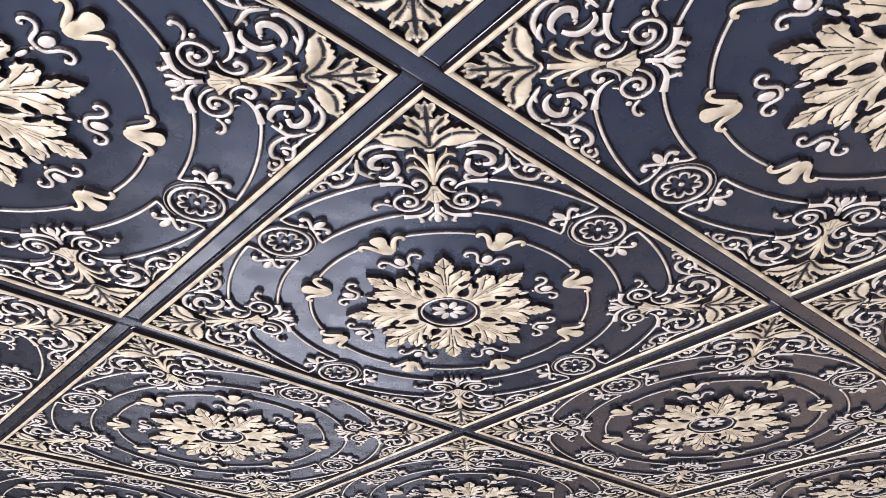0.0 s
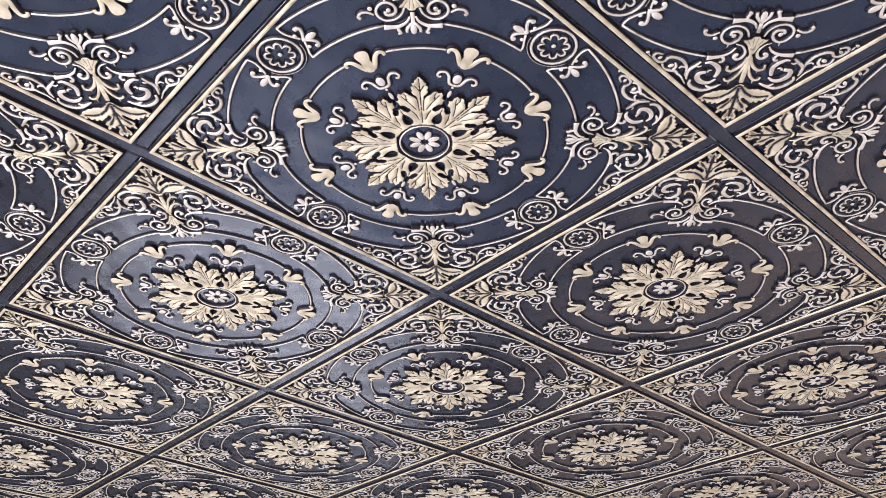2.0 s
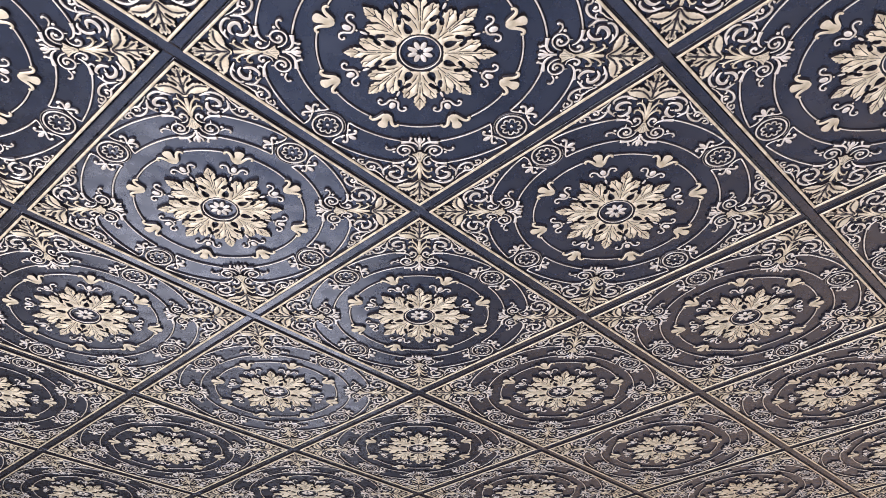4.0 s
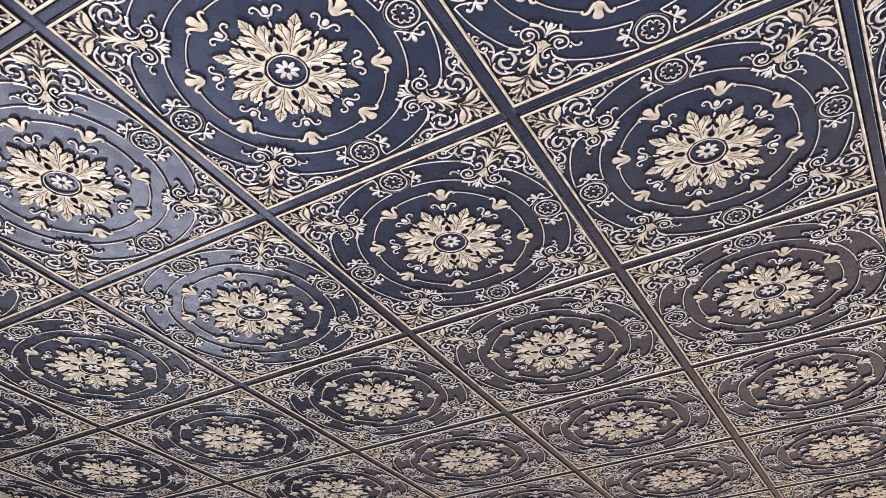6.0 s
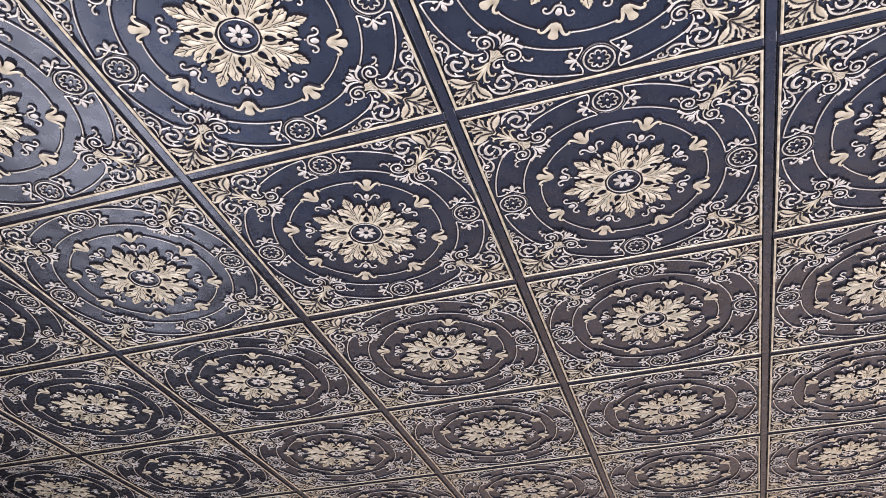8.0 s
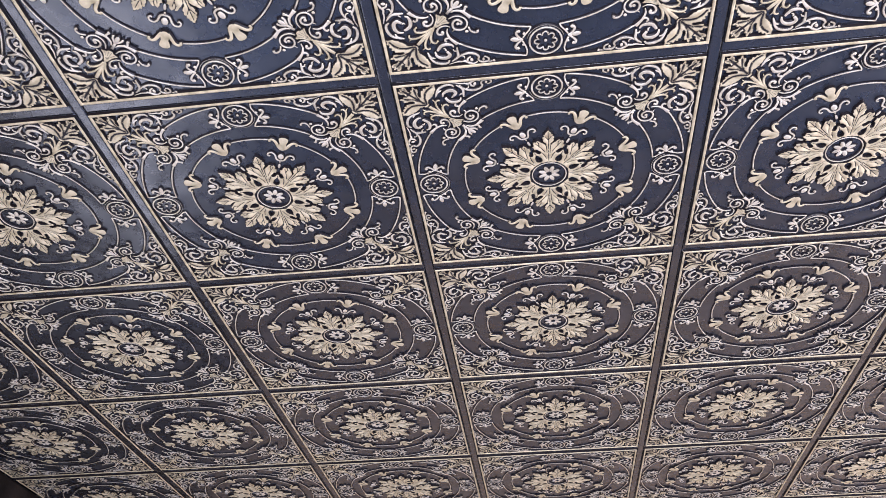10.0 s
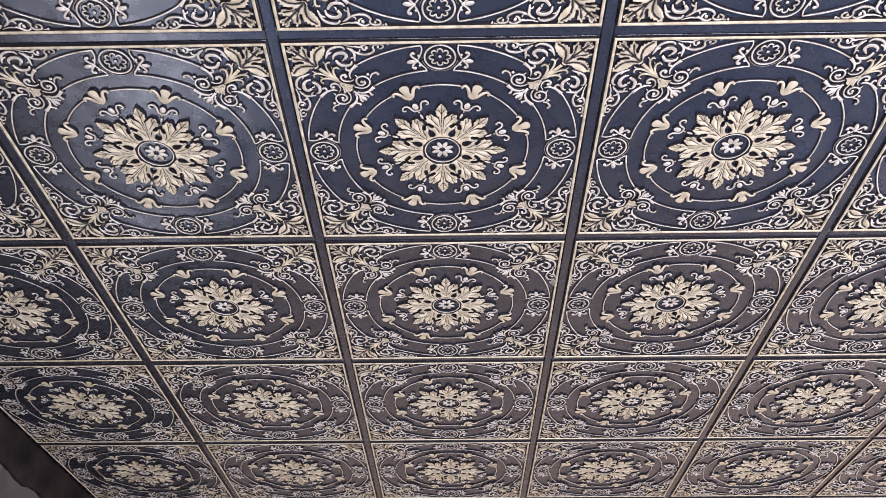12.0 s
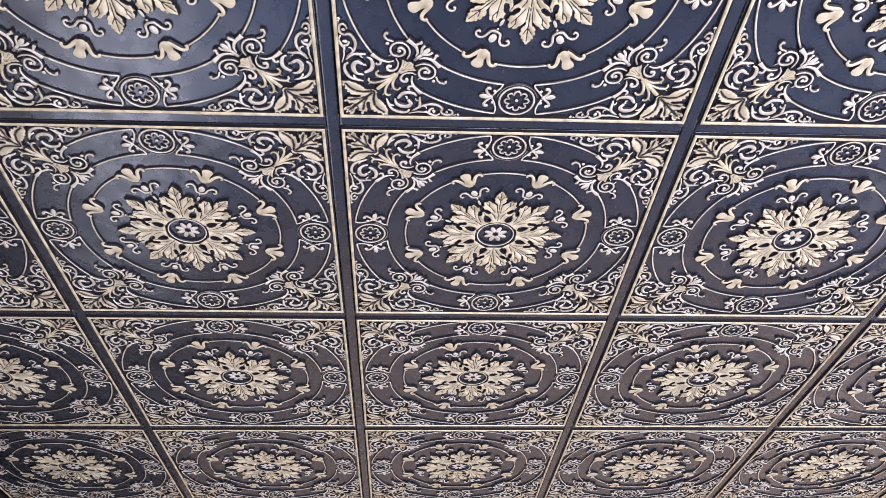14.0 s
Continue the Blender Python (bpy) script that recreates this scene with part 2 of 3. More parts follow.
def border_mesh():
    g = Relief()
    c = 0.4725
    for r, w, h in ((c, 0.0060, 0.0085),):
        prof = ((-1.25, 0, 0), (-0.95, 0.66, 0.1), (-0.6, 0.92, 1), (0, 1, 1), (0.6, 0.92, 1), (0.9, 0.72, 0.0), (1.0, 0, 0))
        rows = []
        for sx, sy in ((1, 1), (-1, 1), (-1, -1), (1, -1)):
            rows.append(g.row([(sx * (r + w * q[0]), sy * (r + w * q[0])) for q in prof], [FACE - SINK + (SINK + h) * q[1] for q in prof], [q[2] for q in prof]))
        g.strip(rows + [rows[0]], 7)
    me = g.mesh("border_bead", M_GOLD)
    me.polygons.foreach_set("use_smooth", [False] * len(me.polygons))
    return me


def leaf_mesh():
    """One acanthus leaf of the medallion, along +x, with half of the eye on either side."""
    g = Relief()
    edge = [(0.0655, 0.0), (0.0655, 0.012), (0.064, 0.0265), (0.0688, 0.0285), (0.0751, 0.0225), (0.0836, 0.0229), (0.0921, 0.0285), (0.0989, 0.0356), (0.1049, 0.0434), (0.1140, 0.0472),
            (0.1225, 0.0507), (0.1215, 0.0455), (0.1135, 0.0385), (0.1105, 0.0310), (0.1150, 0.0250), (0.1215, 0.0275), (0.1270, 0.0350), (0.1320, 0.0420), (0.1315, 0.0480), (0.1380, 0.0510),
            (0.1465, 0.0575), (0.1480, 0.0515), (0.1530, 0.0500), (0.1600, 0.0530), (0.1700, 0.0500), (0.1680, 0.0430), (0.1740, 0.0370), (0.1715, 0.0300), (0.1660, 0.0250), (0.1600, 0.0160),
            (0.1500, 0.0080), (0.1590, 0.0090), (0.1660, 0.0160), (0.1730, 0.0195), (0.1780, 0.0175), (0.1850, 0.0205), (0.1905, 0.0195), (0.1925, 0.0150), (0.2000, 0.0170), (0.2030, 0.0115),
            (0.2090, 0.0105), (0.2130, 0.0060), (0.2190, 0.0025), (0.2235, 0.0)]
    ribs = [((0.072, 0), (0.210, 0)), ((0.116, 0.013), (0.136, 0.026), (0.156, 0.042)), ((0.115, 0.0245), (0.100, 0.0150), (0.084, 0.0085)), ((0.150, 0.0080), (0.132, 0.0062), (0.112, 0.0050)), ((0.176, 0.003), (0.190, 0.011)), ((0.144, 0.032), (0.158, 0.033), (0.166, 0.037))]
    # gilt dims by the ribs: dark veins plus painted shading for the folds
    plate(g, edge, ribs, 0.0098, lambda r, e: 0.66 + 0.34 * min(1, r / 0.010) if r > 0.001 else 0.46, lambda r, e: min(1.0, 0.30 + r / 0.0042) if r > 0.0012 else 0.05, 0.0050)
    return g.mesh("leaf", M_GOLD)


def heart_mesh():
    g = Relief()
    ribbon(g, arc(0, 0, 0.0595, 0, 360, 32)[:-1], 0.0030, 0.0080, closed=True)
    ribbon(g, arc(0, 0, 0.0665, 0, 360, 32)[:-1], 0.0036, 0.0060, closed=True, gold=0.25)
    return g.mesh("centre_ring", M_PALE)


def flower_mesh():
    g = Relief()
    for k in range(8):
        a = radians(k * 45 + 22.5)
        c, s = math.cos(a), math.sin(a)
        knob(g, 0.0240 * c, 0.0240 * s, 0.0180, 0.0094, k * 45 + 22.5, 0.0052, 10)
    return g.mesh("flower", M_PALE)


def bud_mesh():
    """A tulip bud: a drop inside a cup whose two lips curl over into hooks, along +x."""
    g = Relief()
    h = 0.0076
    knob(g, 0.2215, 0, 0.0160, 0.0118, 0, h * 1.05, 12)

    def half(s):
        ribbon(g, smooth([(0.200, 0), (0.2035, 0.0115 * s), (0.2130, 0.0165 * s), (0.2240, 0.0205 * s), (0.2320, 0.0295 * s), (0.2300, 0.0405 * s), (0.2205, 0.0455 * s), (0.2140, 0.0400 * s), (0.2180, 0.0360 * s)], 4), 0.0040, h * 0.85, (1.25, 0.9))
    both(half)
    return g.mesh("bud", M_PALE)


def stem_mesh():
    """The bud's short stem: a long bead and a round one."""
    g = Relief()
    knob(g, 0.1715, 0, 0.0145, 0.0054, 0, 0.0058, 10, 0.8)
    knob(g, 0.1925, 0, 0.0040, 0.0040, 0, 0.0058, 8)
    return g.mesh("stem", M_PALE)


def lily_mesh():
    """A fleshy lily that joins two stretches of the inner ring, along +x: a broad petal between two curled arms."""
    g = Relief()
    h = 0.0098
    edge = [(0.2555, 0.0), (0.2565, 0.006), (0.2610, 0.0115), (0.2680, 0.0140), (0.2760, 0.0138), (0.2850, 0.0124), (0.2930, 0.0130), (0.3010, 0.0158), (0.3080, 0.0168), (0.3145, 0.0148), (0.3185, 0.0092), (0.3205, 0.0)]
    plate(g, edge, [((0.282, 0), (0.262, 0))], h, lambda r, e: 0.80 + 0.20 * min(1, e / 0.010), lambda r, e: 1.0)

    def half(s):
        ribbon(g, smooth([(0.2640, 0.0075 * s), (0.2740, 0.0150 * s), (0.2855, 0.0215 * s), (0.2955, 0.0290 * s), (0.2995, 0.0385 * s), (0.2940, 0.0460 * s), (0.2870, 0.0445 * s)], 4), 0.0066, h * 0.90, (1.25, 0.75))
    both(half)
    return g.mesh("lily", M_GOLD)


def inner_arc_mesh():
    g = Relief()
    ribbon(g, arc(0, 0, 0.2960, 9, 36, 10), 0.0034, 0.0056)
    return g.mesh("ring_arc", M_PALE)


def lobe_arc_mesh(r0, r1, a0, a1):
    """A stretch of the lobed rings between a rosette and a corner."""
    g = Relief()
    ribbon(g, [Vector(((r0 + (r1 - r0) * q / 10) * math.cos(radians(a0 + (a1 - a0) * q / 10)), (r0 + (r1 - r0) * q / 10) * math.sin(radians(a0 + (a1 - a0) * q / 10)))) for q in range(11)], 0.0036, 0.0058)
    return g.mesh("ring_arc", M_PALE)


def rosette_mesh():
    g = Relief()
    c = 0.4105
    ribbon(g, arc(c, 0, 0.0475, 0, 360, 24)[:-1], 0.0040, 0.0066, closed=True)
    ribbon(g, arc(c, 0, 0.0560, 104, 256, 16), 0.0024, 0.0054, gold=0.45)
    knob(g, c, 0, 0.0062, 0.0062, 0, 0.0045, 8)
    pts = []
    for k in range(40):
        a = 2 * math.pi * (k + 0.5) / 40
        r = 0.0215 + 0.0115 * abs(math.cos(4 * a)) ** 0.6
        pts.append(Vector((c + r * math.cos(a), r * math.sin(a))))
    ribbon(g, pts, 0.0036, 0.0062, closed=True)
    return g.mesh("rosette", M_PALE)


def fleur_mesh():
    """Three-lobed sprig beside a rosette with the brackets that meet the rings, along +x, on the +y side."""
    g = Relief()
    h = 0.0078
    cx = 0.400
    knob(g, cx - 0.006, 0.0895, 0.0092, 0.0165, 10, h, 12)
    knob(g, cx - 0.003, 0.0715, 0.0075, 0.0075, 0, h * 0.85, 8)
    ribbon(g, smooth([(cx - 0.004, 0.070), (cx - 0.015, 0.0805), (cx - 0.0265, 0.0850), (cx - 0.0345, 0.0790)], 3), 0.0056, h * 0.9, (0.8, 1.05))
    knob(g, cx - 0.0325, 0.0775, 0.0068, 0.0068, 0, h * 0.9, 8)
    ribbon(g, smooth([(cx - 0.001, 0.070), (cx + 0.0095, 0.0820), (cx + 0.0205, 0.0890), (cx + 0.0290, 0.0840)], 3), 0.0056, h * 0.9, (0.8, 1.05))
    knob(g, cx + 0.0270, 0.0820, 0.0068, 0.0068, 0, h * 0.9, 8)
    knob(g, cx - 0.022, 0.062, 0.0058, 0.0058, 0, h * 0.75, 8)
    knob(g, cx + 0.017, 0.065, 0.0058, 0.0058, 0, h * 0.75, 8)
    ribbon(g, smooth([(cx - 0.008, 0.066), (cx - 0.022, 0.056), (cx - 0.034, 0.046), (0.3545, 0.0415)], 3), 0.0036, h * 0.75, (1, 0.9))
    ribbon(g, smooth([(cx + 0.004, 0.067), (cx + 0.020, 0.060), (cx + 0.040, 0.055), (0.4560, 0.0575)], 3), 0.0036, h * 0.75, (1, 0.9))
    return g.mesh("sprig", M_PALE)


def corner_leaf_mesh():
    """The broad lobed leaf in a panel's corner, along +x: gold wiped off along the ribs."""
    g = Relief()
    edge = [(0.534, 0.0), (0.538, 0.010), (0.546, 0.017), (0.5505, 0.0245), (0.5490, 0.031), (0.5495, 0.042), (0.5535, 0.049), (0.5525, 0.055), (0.5575, 0.063), (0.5600, 0.071), (0.5655, 0.076), (0.5755, 0.0885),
            (0.5805, 0.0780), (0.5865, 0.0740), (0.5845, 0.0660), (0.5905, 0.0610), (0.5885, 0.0540), (0.5945, 0.0500), (0.5905, 0.0425), (0.5940, 0.0375), (0.5880, 0.0295), (0.5830, 0.0225), (0.5775, 0.0165),
            (0.5830, 0.0145), (0.5900, 0.0195), (0.5960, 0.0290), (0.6060, 0.0365), (0.6120, 0.0320), (0.6165, 0.0345), (0.6245, 0.0350), (0.6225, 0.0270), (0.6180, 0.0235), (0.6225, 0.0180), (0.6130, 0.0110),
            (0.6210, 0.0095), (0.6280, 0.0125), (0.6360, 0.0165), (0.6455, 0.0155), (0.6480, 0.0095), (0.6450, 0.0050), (0.6530, 0.0)]
    ribs = [((0.536, 0), (0.650, 0)), ((0.540, 0.002), (0.562, 0.017), (0.575, 0.034), (0.578, 0.051), (0.576, 0.070)), ((0.572, 0.002), (0.590, 0.011), (0.605, 0.021), (0.614, 0.027)), ((0.612, 0.002), (0.628, 0.008), (0.640, 0.011))]
    plate(g, edge, ribs, 0.0096, lambda r, e: 0.58 + 0.42 * min(1, r / 0.014), lambda r, e: max(min(1, 0.10 + (r - 0.0006) / 0.0095), 1 - e / 0.009), 0.0042)
    return g.mesh("corner_leaf", M_GOLD, True)


def moved(g, dx):
    g.v = [(x + dx * P, y, z) for x, y, z in g.v]
    return g


def stalk_mesh():
    """A palmette below the corner leaf, along +x: a long central plume and curled, barbed side plumes."""
    g = Relief()
    h = 0.0084
    ribbon(g, smooth([(0.441, 0), (0.466, 0), (0.492, 0), (0.515, 0), (0.5305, 0)], 3), 0.0068, h, (0.55, 1.0), swell=0.25)

    def half(s):
        ribbon(g, smooth([(0.458, 0.003 * s), (0.474, 0.0075 * s), (0.4885, 0.0165 * s), (0.4975, 0.0285 * s), (0.4935, 0.0395 * s), (0.4825, 0.0395 * s)], 3), 0.0046, h * 0.9, (1.0, 0.75), swell=0.25)
        ribbon(g, smooth([(0.4950, 0.0225 * s), (0.500, 0.0255 * s), (0.507, 0.0285 * s)], 2), 0.0036, h * 0.8, (1.1, 0.35))
        ribbon(g, smooth([(0.478, 0.003 * s), (0.497, 0.0080 * s), (0.515, 0.0160 * s), (0.5260, 0.0265 * s), (0.5250, 0.0360 * s), (0.5190, 0.0390 * s)], 3), 0.0044, h * 0.88, (1.0, 0.75), swell=0.2)
        ribbon(g, smooth([(0.5225, 0.0215 * s), (0.530, 0.0250 * s), (0.5385, 0.0260 * s)], 2), 0.0036, h * 0.8, (1.1, 0.35))
    both(half)
    return g.mesh("stalk", M_GOLD, True)


def shell_mesh():
    """The fluted bell at the palmette's foot."""
    g = Relief()
    edge = [(0.4000, 0.0), (0.4010, 0.0060), (0.4070, 0.0105), (0.4085, 0.0180), (0.4080, 0.0265), (0.4150, 0.0240), (0.4205, 0.0185), (0.4285, 0.0125), (0.4380, 0.0090), (0.4475, 0.0060), (0.4490, 0.0)]
    ribs = [((0.406, 0.0045), (0.422, 0.0030), (0.438, 0.0015)), ((0.412, 0.0160), (0.424, 0.0085), (0.436, 0.0045))]
    plate(g, edge, ribs, 0.0092, lambda r, e: 0.72 + 0.28 * min(1, r / 0.006), lambda r, e: min(1, 0.35 + r / 0.005))
    return g.mesh("shell", M_GOLD, True)


def finial_mesh():
    g = Relief()
    h = 0.0072
    ribbon(g, [Vector((0.388, 0)), Vector((0.368, 0)), Vector((0.346, 0))], 0.0060, h * 0.8, gold=0.75)
    knob(g, 0.345, 0, 0.016, 0.0085, 0, h, 8, 0.85)
    both(lambda s: ribbon(g, smooth([(0.362, 0), (0.347, 0.013 * s), (0.336, 0.014 * s)], 2), 0.0055, h * 0.85, (1, 0.8)))
    return moved(g, 0.006).mesh("finial", M_PALE, True)


def volute_mesh(s):
    """The C-shaped volute that swings from the bell round to a rolled end."""
    g = Relief()
    ribbon(g, smooth([(0.424, 0.0370 * s), (0.4285, 0.0230 * s), (0.4440, 0.0130 * s), (0.4585, 0.0165 * s), (0.4630, 0.0265 * s), (0.4560, 0.0345 * s), (0.4490, 0.0310 * s)], 4), 0.0052, 0.0082, (0.35, 1.0), swell=0.25)
    knob(g, 0.4505, 0.0300 * s, 0.0058, 0.0058, 0, 0.0082, 8)
    return g.mesh("volute", M_PALE, True)


def spiral_mesh(s):
    """Large spiral with a barb and a hooked tail, and the cuff where the lobed ring ends."""
    g = Relief()
    h = 0.0082
    ribbon(g, smooth([(x, y * s) for x, y in ((0.4045, 0.0155), (0.3880, 0.0225), (0.3765, 0.0375), (0.3755, 0.0560), (0.3865, 0.0700), (0.4020, 0.0725), (0.4155, 0.0640), (0.4205, 0.0505), (0.4125, 0.0365), (0.3980, 0.0325), (0.3890, 0.0410), (0.3905, 0.0530), (0.3985, 0.0540))], 3), 0.0042, h * 0.8, (0.75, 1.2))
    knob(g, 0.4005, 0.0475 * s, 0.0066, 0.0060, 0, h * 0.8, 8)
    ribbon(g, smooth([(0.4185, 0.0560 * s), (0.4250, 0.0530 * s), (0.4330, 0.0535 * s)], 2), 0.0040, h * 0.75, (1, 0.3))
    knob(g, 0.4055, 0.0845 * s, 0.0062, 0.0062, 0, h * 0.75, 8)
    ribbon(g, smooth([(0.3900, 0.0780 * s), (0.3970, 0.0920 * s), (0.3945, 0.1050 * s), (0.3860, 0.1100 * s), (0.3820, 0.1050 * s)], 3), 0.0046, h * 0.8, (0.7, 1.2))
    ribbon(g, smooth([(0.3595, 0.0600 * s), (0.3590, 0.0470 * s), (0.3600, 0.0290 * s), (0.3700, 0.0125 * s), (0.3830, 0.0060 * s)], 3), 0.0074, h * 0.95, (1.15, 0.35))
    ribbon(g, smooth([(0.3590, 0.0330 * s), (0.3490, 0.0305 * s), (0.3420, 0.0265 * s), (0.3400, 0.0325 * s)], 3), 0.0050, h * 0.85, (1, 0.85))
    return g.mesh("spiral", M_PALE, True)


def scroll_mesh(s):
    """Leafy C-scrolls that fill one wedge between the ring and the border."""
    g = Relief()
    h = 0.0082
    line = lambda pts, w, hh, taper, swell=0.0: ribbon(g, smooth([(x, y * s) for x, y in pts], 4), w, h * hh, taper, swell=swell)
    # two crescents that roll into one another
    line(((0.5135, 0.0610), (0.5030, 0.0580), (0.4905, 0.0575), (0.4780, 0.0660), (0.4705, 0.0795), (0.4740, 0.0905)), 0.0062, 1.0, (0.75, 0.45), 0.55)
    line(((0.5210, 0.0570), (0.5290, 0.0700), (0.5265, 0.0865), (0.5145, 0.0985), (0.5010, 0.0975), (0.4975, 0.0830)), 0.0062, 1.0, (0.45, 0.85), 0.60)
    line(((0.4990, 0.0800), (0.4950, 0.0760), (0.4970, 0.0700)), 0.0046, 0.8, (1, 0.4))
    # the sweep between leaf and border, and the one along the ring
    line(((0.5380, 0.0415), (0.5480, 0.0600), (0.5525, 0.0800), (0.5455, 0.1000), (0.5320, 0.1125), (0.5200, 0.1115)), 0.0052, 0.9, (0.45, 0.75), 0.55)
    line(((0.5390, 0.0445), (0.5460, 0.0600), (0.5410, 0.0745)), 0.0050, 0.85, (0.6, 0.5), 0.55)
    line(((0.4690, 0.0985), (0.4790, 0.1090), (0.4910, 0.1210), (0.5050, 0.1225), (0.5190, 0.1205)), 0.0054, 0.9, (0.6, 0.5), 0.50)
    line(((0.4790, 0.1080), (0.4840, 0.1010), (0.4820, 0.0950)), 0.0044, 0.8, (1, 0.4))
    line(((0.5330, 0.1215), (0.5120, 0.1335), (0.5010, 0.1445)), 0.0038, 0.75, (0.6, 1.0))
    # cuff where the outer ring springs
    line(((0.4560, 0.0905), (0.4560, 0.0780), (0.4540, 0.0600), (0.4455, 0.0432), (0.4330, 0.0340)), 0.0070, 1.0, (1.15, 0.3))
    line(((0.4550, 0.0590), (0.4637, 0.0530), (0.4710, 0.0560), (0.4710, 0.0620)), 0.0050, 0.85, (1.0, 0.85))
    return g.mesh("scrollwork", M_PALE, True)


def tendril_mesh(s):
    """The smaller scrolls that run out along the border."""
    g = Relief()
    h = 0.0080
    line = lambda pts, w, hh, taper, swell=0.0: ribbon(g, smooth([(x, y * s) for x, y in pts], 4), w, h * hh, taper, swell=swell)
    line(((0.5090, 0.1255), (0.4850, 0.1265), (0.4640, 0.1385), (0.4535, 0.1560), (0.4540, 0.1710), (0.4640, 0.1765)), 0.0050, 0.9, (0.5, 0.8), 0.45)
    line(((0.4850, 0.1265), (0.4820, 0.1370), (0.4865, 0.1430)), 0.0042, 0.8, (0.9, 0.6))
    line(((0.5010, 0.1440), (0.4930, 0.1500), (0.4900, 0.1630), (0.4840, 0.1770), (0.4710, 0.1815)), 0.0048, 0.9, (0.8, 0.6), 0.40)
    line(((0.4900, 0.1560), (0.4800, 0.1505), (0.4700, 0.1535)), 0.0044, 0.85, (1.0, 0.6), 0.2)
    knob(g, 0.4765, 0.1620 * s, 0.0085, 0.0058, 60 * s, h * 0.9, 8)
    line(((0.4640, 0.1765), (0.4660, 0.1860), (0.4610, 0.1960), (0.4490, 0.2040), (0.4410, 0.1970), (0.4455, 0.1840)), 0.0046, 0.85, (0.8, 0.6), 0.35)
    knob(g, 0.4535, 0.1890 * s, 0.0068, 0.0046, 50 * s, h * 0.85, 8)
    line(((0.4610, 0.1950), (0.4540, 0.2080), (0.4420, 0.2150)), 0.0040, 0.75, (0.9, 0.7))
    knob(g, 0.4385, 0.2185 * s, 0.0070, 0.0045, 60 * s, h * 0.75, 8)
    return g.mesh("tendril", M_PALE, True)


def make_tile():
    tile = new("embossed_panel")
    part("panel", panel_mesh(), tile, 0, "dark blue-black lacquered face")
    part("border_bead", border_mesh(), tile)
    med = part("medallion", heart_mesh(), tile)
    part("flower", flower_mesh(), med)
    leaf, bud, stem, lily, inner = leaf_mesh(), bud_mesh(), stem_mesh(), lily_mesh(), inner_arc_mesh()
    for k in range(8):
        part("leaf", leaf, med, 45 * k)
        part("stem", stem, part("bud", bud, tile, 45 * k + 22.5))
        part("lily", lily, tile, 45 * k + 22.5)
        part("ring_arc", inner, tile, 45 * k + 22.5)
    ros, spr = rosette_mesh(), fleur_mesh()
    cl, st = corner_leaf_mesh(), stalk_mesh()
    shell, finial, vol = shell_mesh(), finial_mesh(), (volute_mesh(1), volute_mesh(-1))
    spi, scr = (spiral_mesh(1), spiral_mesh(-1)), (scroll_mesh(1), scroll_mesh(-1))
    ten = tendril_mesh(1), tendril_mesh(-1)
    low = lobe_arc_mesh(0.3575, 0.3640, 6.7, 35.8), lobe_arc_mesh(0.3575, 0.3640, -6.7, -35.8)
    high = lobe_arc_mesh(0.4600, 0.4640, 7.2, 34), lobe_arc_mesh(0.4600, 0.4640, -7.2, -34)
    mir = spr.copy()
    mir.transform(Matrix.Diagonal((1, -1, 1, 1)))
    mir.flip_normals()
    for k in range(4):
        r = part("rosette", ros, tile, 90 * k)
        part("sprig", spr, r)
        part("sprig", mir, r)
        c = part("corner_ornament", st, tile, 45 + 90 * k)
        part("corner_leaf", cl, c)
        part("shell", shell, c)
        part("finial", finial, c)
        for q in (0, 1):
            part("volute", vol[q], c)
            part("spiral", spi[q], c)
            part("scrollwork", scr[q], c)
            part("tendril", ten[q], c)
            part("ring_arc", low[q], r)
            part("ring_arc", high[q], r)
    return tagged(tile, "dark blue-black embossed panel with gilded medallion, set in the ceiling grid", "decorative panel", "embossed panels of the ceiling")


# ---- room ----
def box(name, x0, x1, y0, y1, z0, z1, mat, label="", kind="structure", category=""):
    bm = bmesh.new()
    bmesh.ops.create_cube(bm, size=1)
    for q in bm.verts:
        q.co = Vector((x0 if q.co.x < 0 else x1, y0 if q.co.y < 0 else y1, z0 if q.co.z < 0 else z1))
    me = bpy.data.meshes.new(name)
    bm.to_mesh(me)
    bm.free()
    me.materials.append(mat)
    return tagged(new(name, me), label, category, "", kind)


def ceiling():
    """Backing slab and the exposed tee grid, in one mesh."""
    bm = bmesh.new()
    top = CEIL + 0.0052

    def bar(x0, x1, y0, y1, z0, z1):
        made = bmesh.ops.create_cube(bm, size=1)["verts"]
        for q in made:
            q.co = Vector((x0 if q.co.x < 0 else x1, y0 if q.co.y < 0 else y1, z0 if q.co.z < 0 else z1))
    bar(X0, X1, Y0, Y1, top + 0.025, top + 0.075)
    bar(X0, X1, Y0, -P - 0.012, top + 0.0004, top + 0.0246)
    bar(P + 0.012, X1, -P - 0.012, Y1, top + 0.0004, top + 0.0246)
    w = 0.0112
    for i in range(-6, 2):
        bar(i * P - w, i * P + w, -P - w, Y1, top, top + 0.025)
    for j in range(-1, 8):
        for i in range(-6, 1):
            bar(i * P + w, (i + 1) * P - w, j * P - w, j * P + w, top + 0.0004, top + 0.0246)
    bmesh.ops.bevel(bm, geom=[e for e in bm.edges if max(q.co.z for q in e.verts) < top + 0.001], offset=0.0034, segments=3, profile=0.5, affect="EDGES")
    me = bpy.data.meshes.new("ceiling")
    bm.to_mesh(me)
    bm.free()
    me.materials.append(M_GRID)
    tagged(new("ceiling", me), "dark lacquered tee grid of a suspended ceiling", "ceiling", "", "structure")


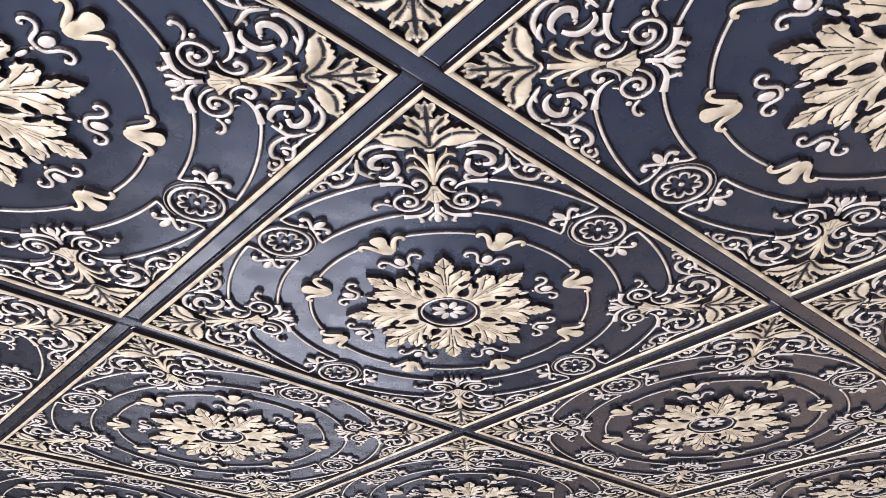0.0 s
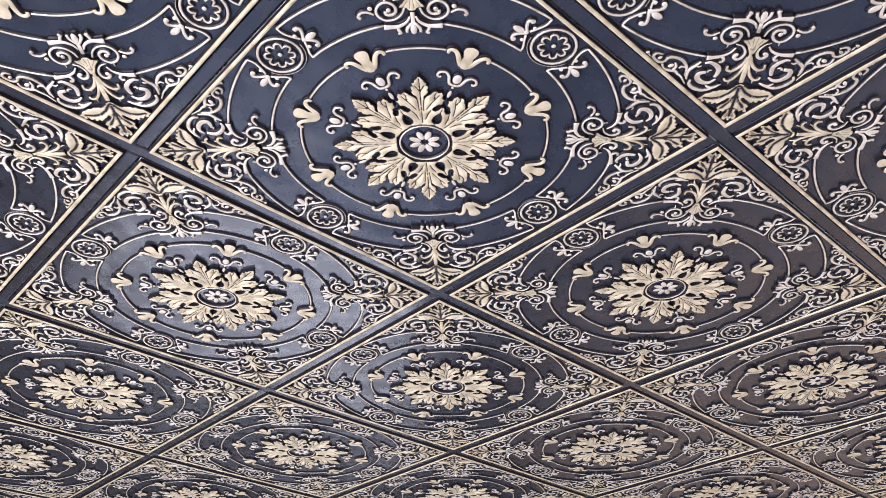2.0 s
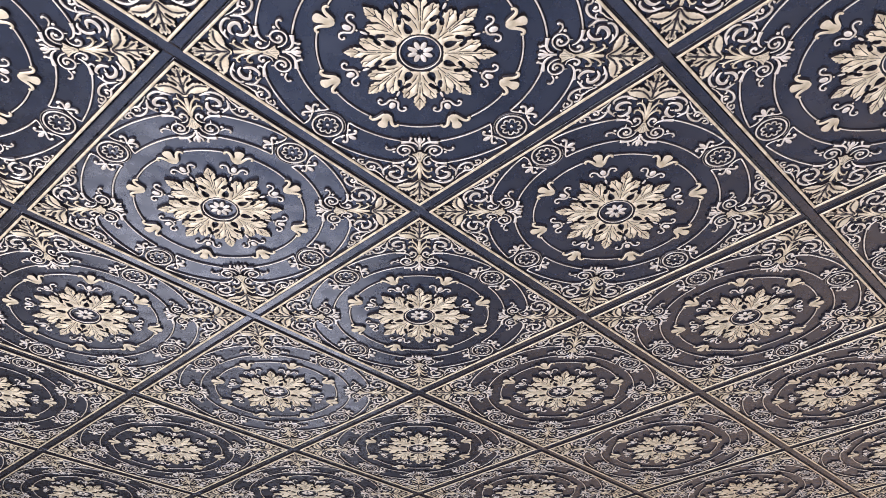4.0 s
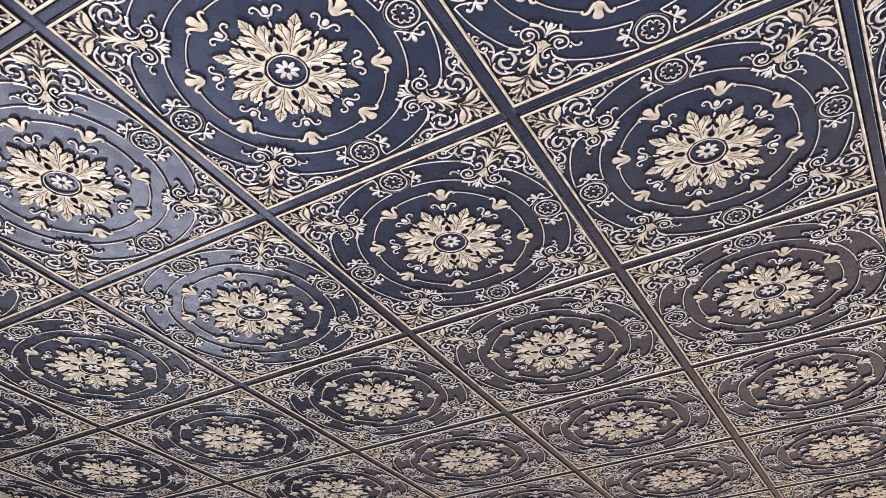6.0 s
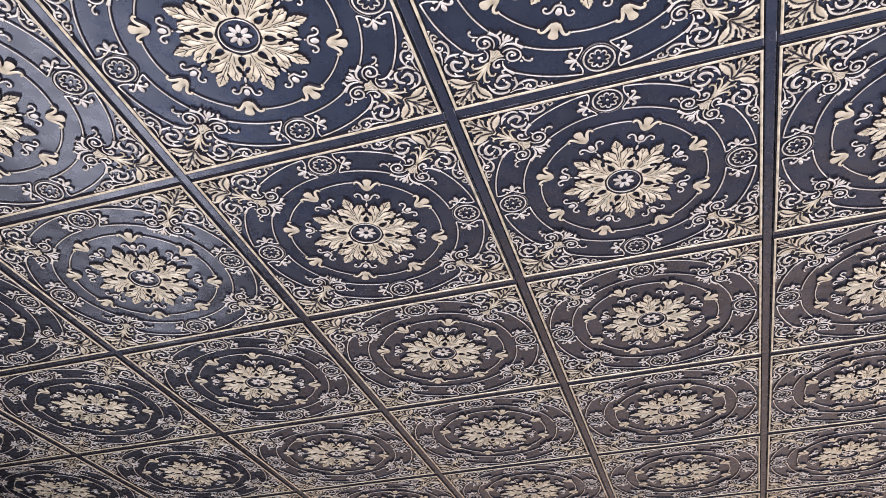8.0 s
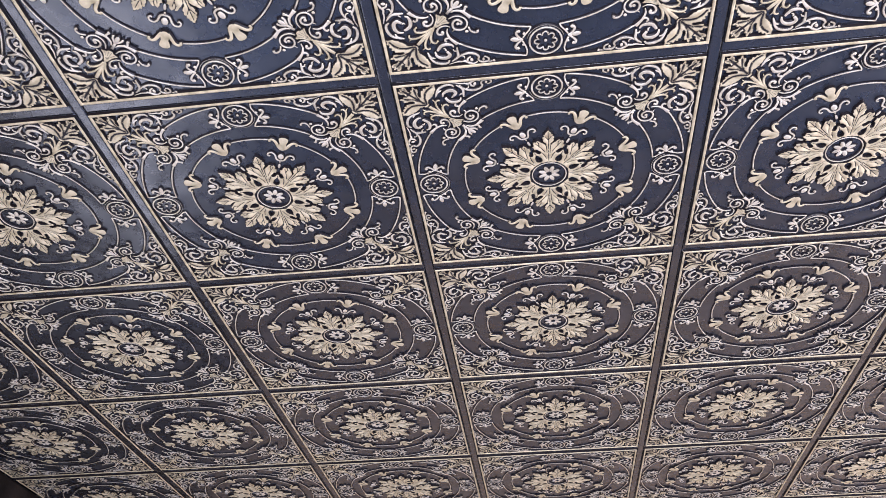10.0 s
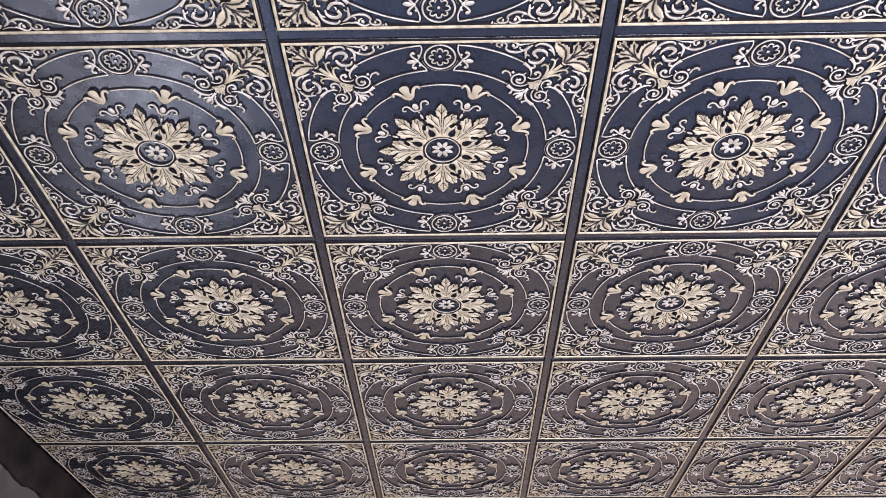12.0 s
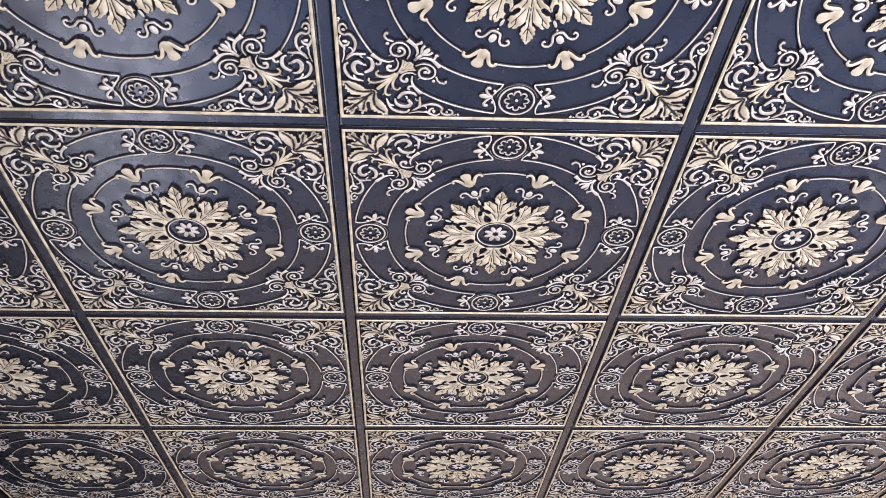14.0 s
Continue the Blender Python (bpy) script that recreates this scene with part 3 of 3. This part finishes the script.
ceiling()
box("floor", X0 - 0.2, X1 + 0.2, Y0 - 0.2, Y1 + 0.2, -0.1, 0, M_FLOOR, "unseen floor, tinted blue with pale patches of painted light", category="floor")
box("wall_west", X0 - 0.15, X0 - 0.013, Y0 - 0.2, Y1 + 0.2, 0, CEIL + 0.08, M_WEST, "dull grey plaster wall below a dark band", category="wall")
box("wall_east", X1 + 0.013, X1 + 0.15, Y0 - 0.2, Y1 + 0.2, 0, CEIL + 0.08, M_WALL, "unseen grey-brown wall closing the room", category="wall")
box("wall_north", X0, X1, Y1 + 0.013, Y1 + 0.15, 0, CEIL + 0.08, M_NORTH, "unseen far wall, brown to warm the panels' reflections", category="wall")
box("wall_south", X0, X1, Y0 - 0.15, Y0 - 0.013, 0, CEIL + 0.08, M_WALL, "unseen grey-brown wall closing the room", category="wall")


def dark_band():
    """Raised dark band under the last row of panels: a lumpy face and a ragged lower edge."""
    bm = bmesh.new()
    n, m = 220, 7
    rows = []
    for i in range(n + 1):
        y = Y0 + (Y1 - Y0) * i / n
        jag = 0.020 * noise.noise((y * 5.0, 0.3, 0)) + 0.009 * noise.noise((y * 21.0, 1.7, 0)) + 0.004 * noise.noise((y * 70.0, 4.1, 0))
        low = CEIL - 0.142 + jag
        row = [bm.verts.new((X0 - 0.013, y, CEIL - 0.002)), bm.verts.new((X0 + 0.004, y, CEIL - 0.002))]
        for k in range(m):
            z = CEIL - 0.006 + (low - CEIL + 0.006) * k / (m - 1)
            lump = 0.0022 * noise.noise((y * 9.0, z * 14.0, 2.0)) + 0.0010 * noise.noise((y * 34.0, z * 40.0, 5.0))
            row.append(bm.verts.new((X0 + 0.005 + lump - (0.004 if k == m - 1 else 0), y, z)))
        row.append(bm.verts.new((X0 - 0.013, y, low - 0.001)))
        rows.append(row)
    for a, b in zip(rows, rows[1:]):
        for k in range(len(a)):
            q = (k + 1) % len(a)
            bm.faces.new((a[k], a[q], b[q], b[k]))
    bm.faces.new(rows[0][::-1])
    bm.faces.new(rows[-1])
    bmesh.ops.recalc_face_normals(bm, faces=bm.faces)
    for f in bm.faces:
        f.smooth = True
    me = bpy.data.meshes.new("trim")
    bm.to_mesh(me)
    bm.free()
    me.materials.append(M_BAND)
    tagged(new("trim", me), "dark brown band with a ragged lower edge along the wall's top", "trim", "", "structure")


dark_band()

# ---- the panels ----
first = make_tile()
rng = random.Random(4)
spots = [(i, j) for j in range(-1, 7) for i in range(-6, 1)]
for i, j in spots:
    m = pose((i + 0.5) * P, (j + 0.5) * P, CEIL, 180 + rng.uniform(-0.12, 0.12), rng.uniform(-0.12, 0.12), 90 * rng.randrange(4))
    if (i, j) == spots[0]:
        first.matrix_basis = m
    else:
        copy_thing(first, m)
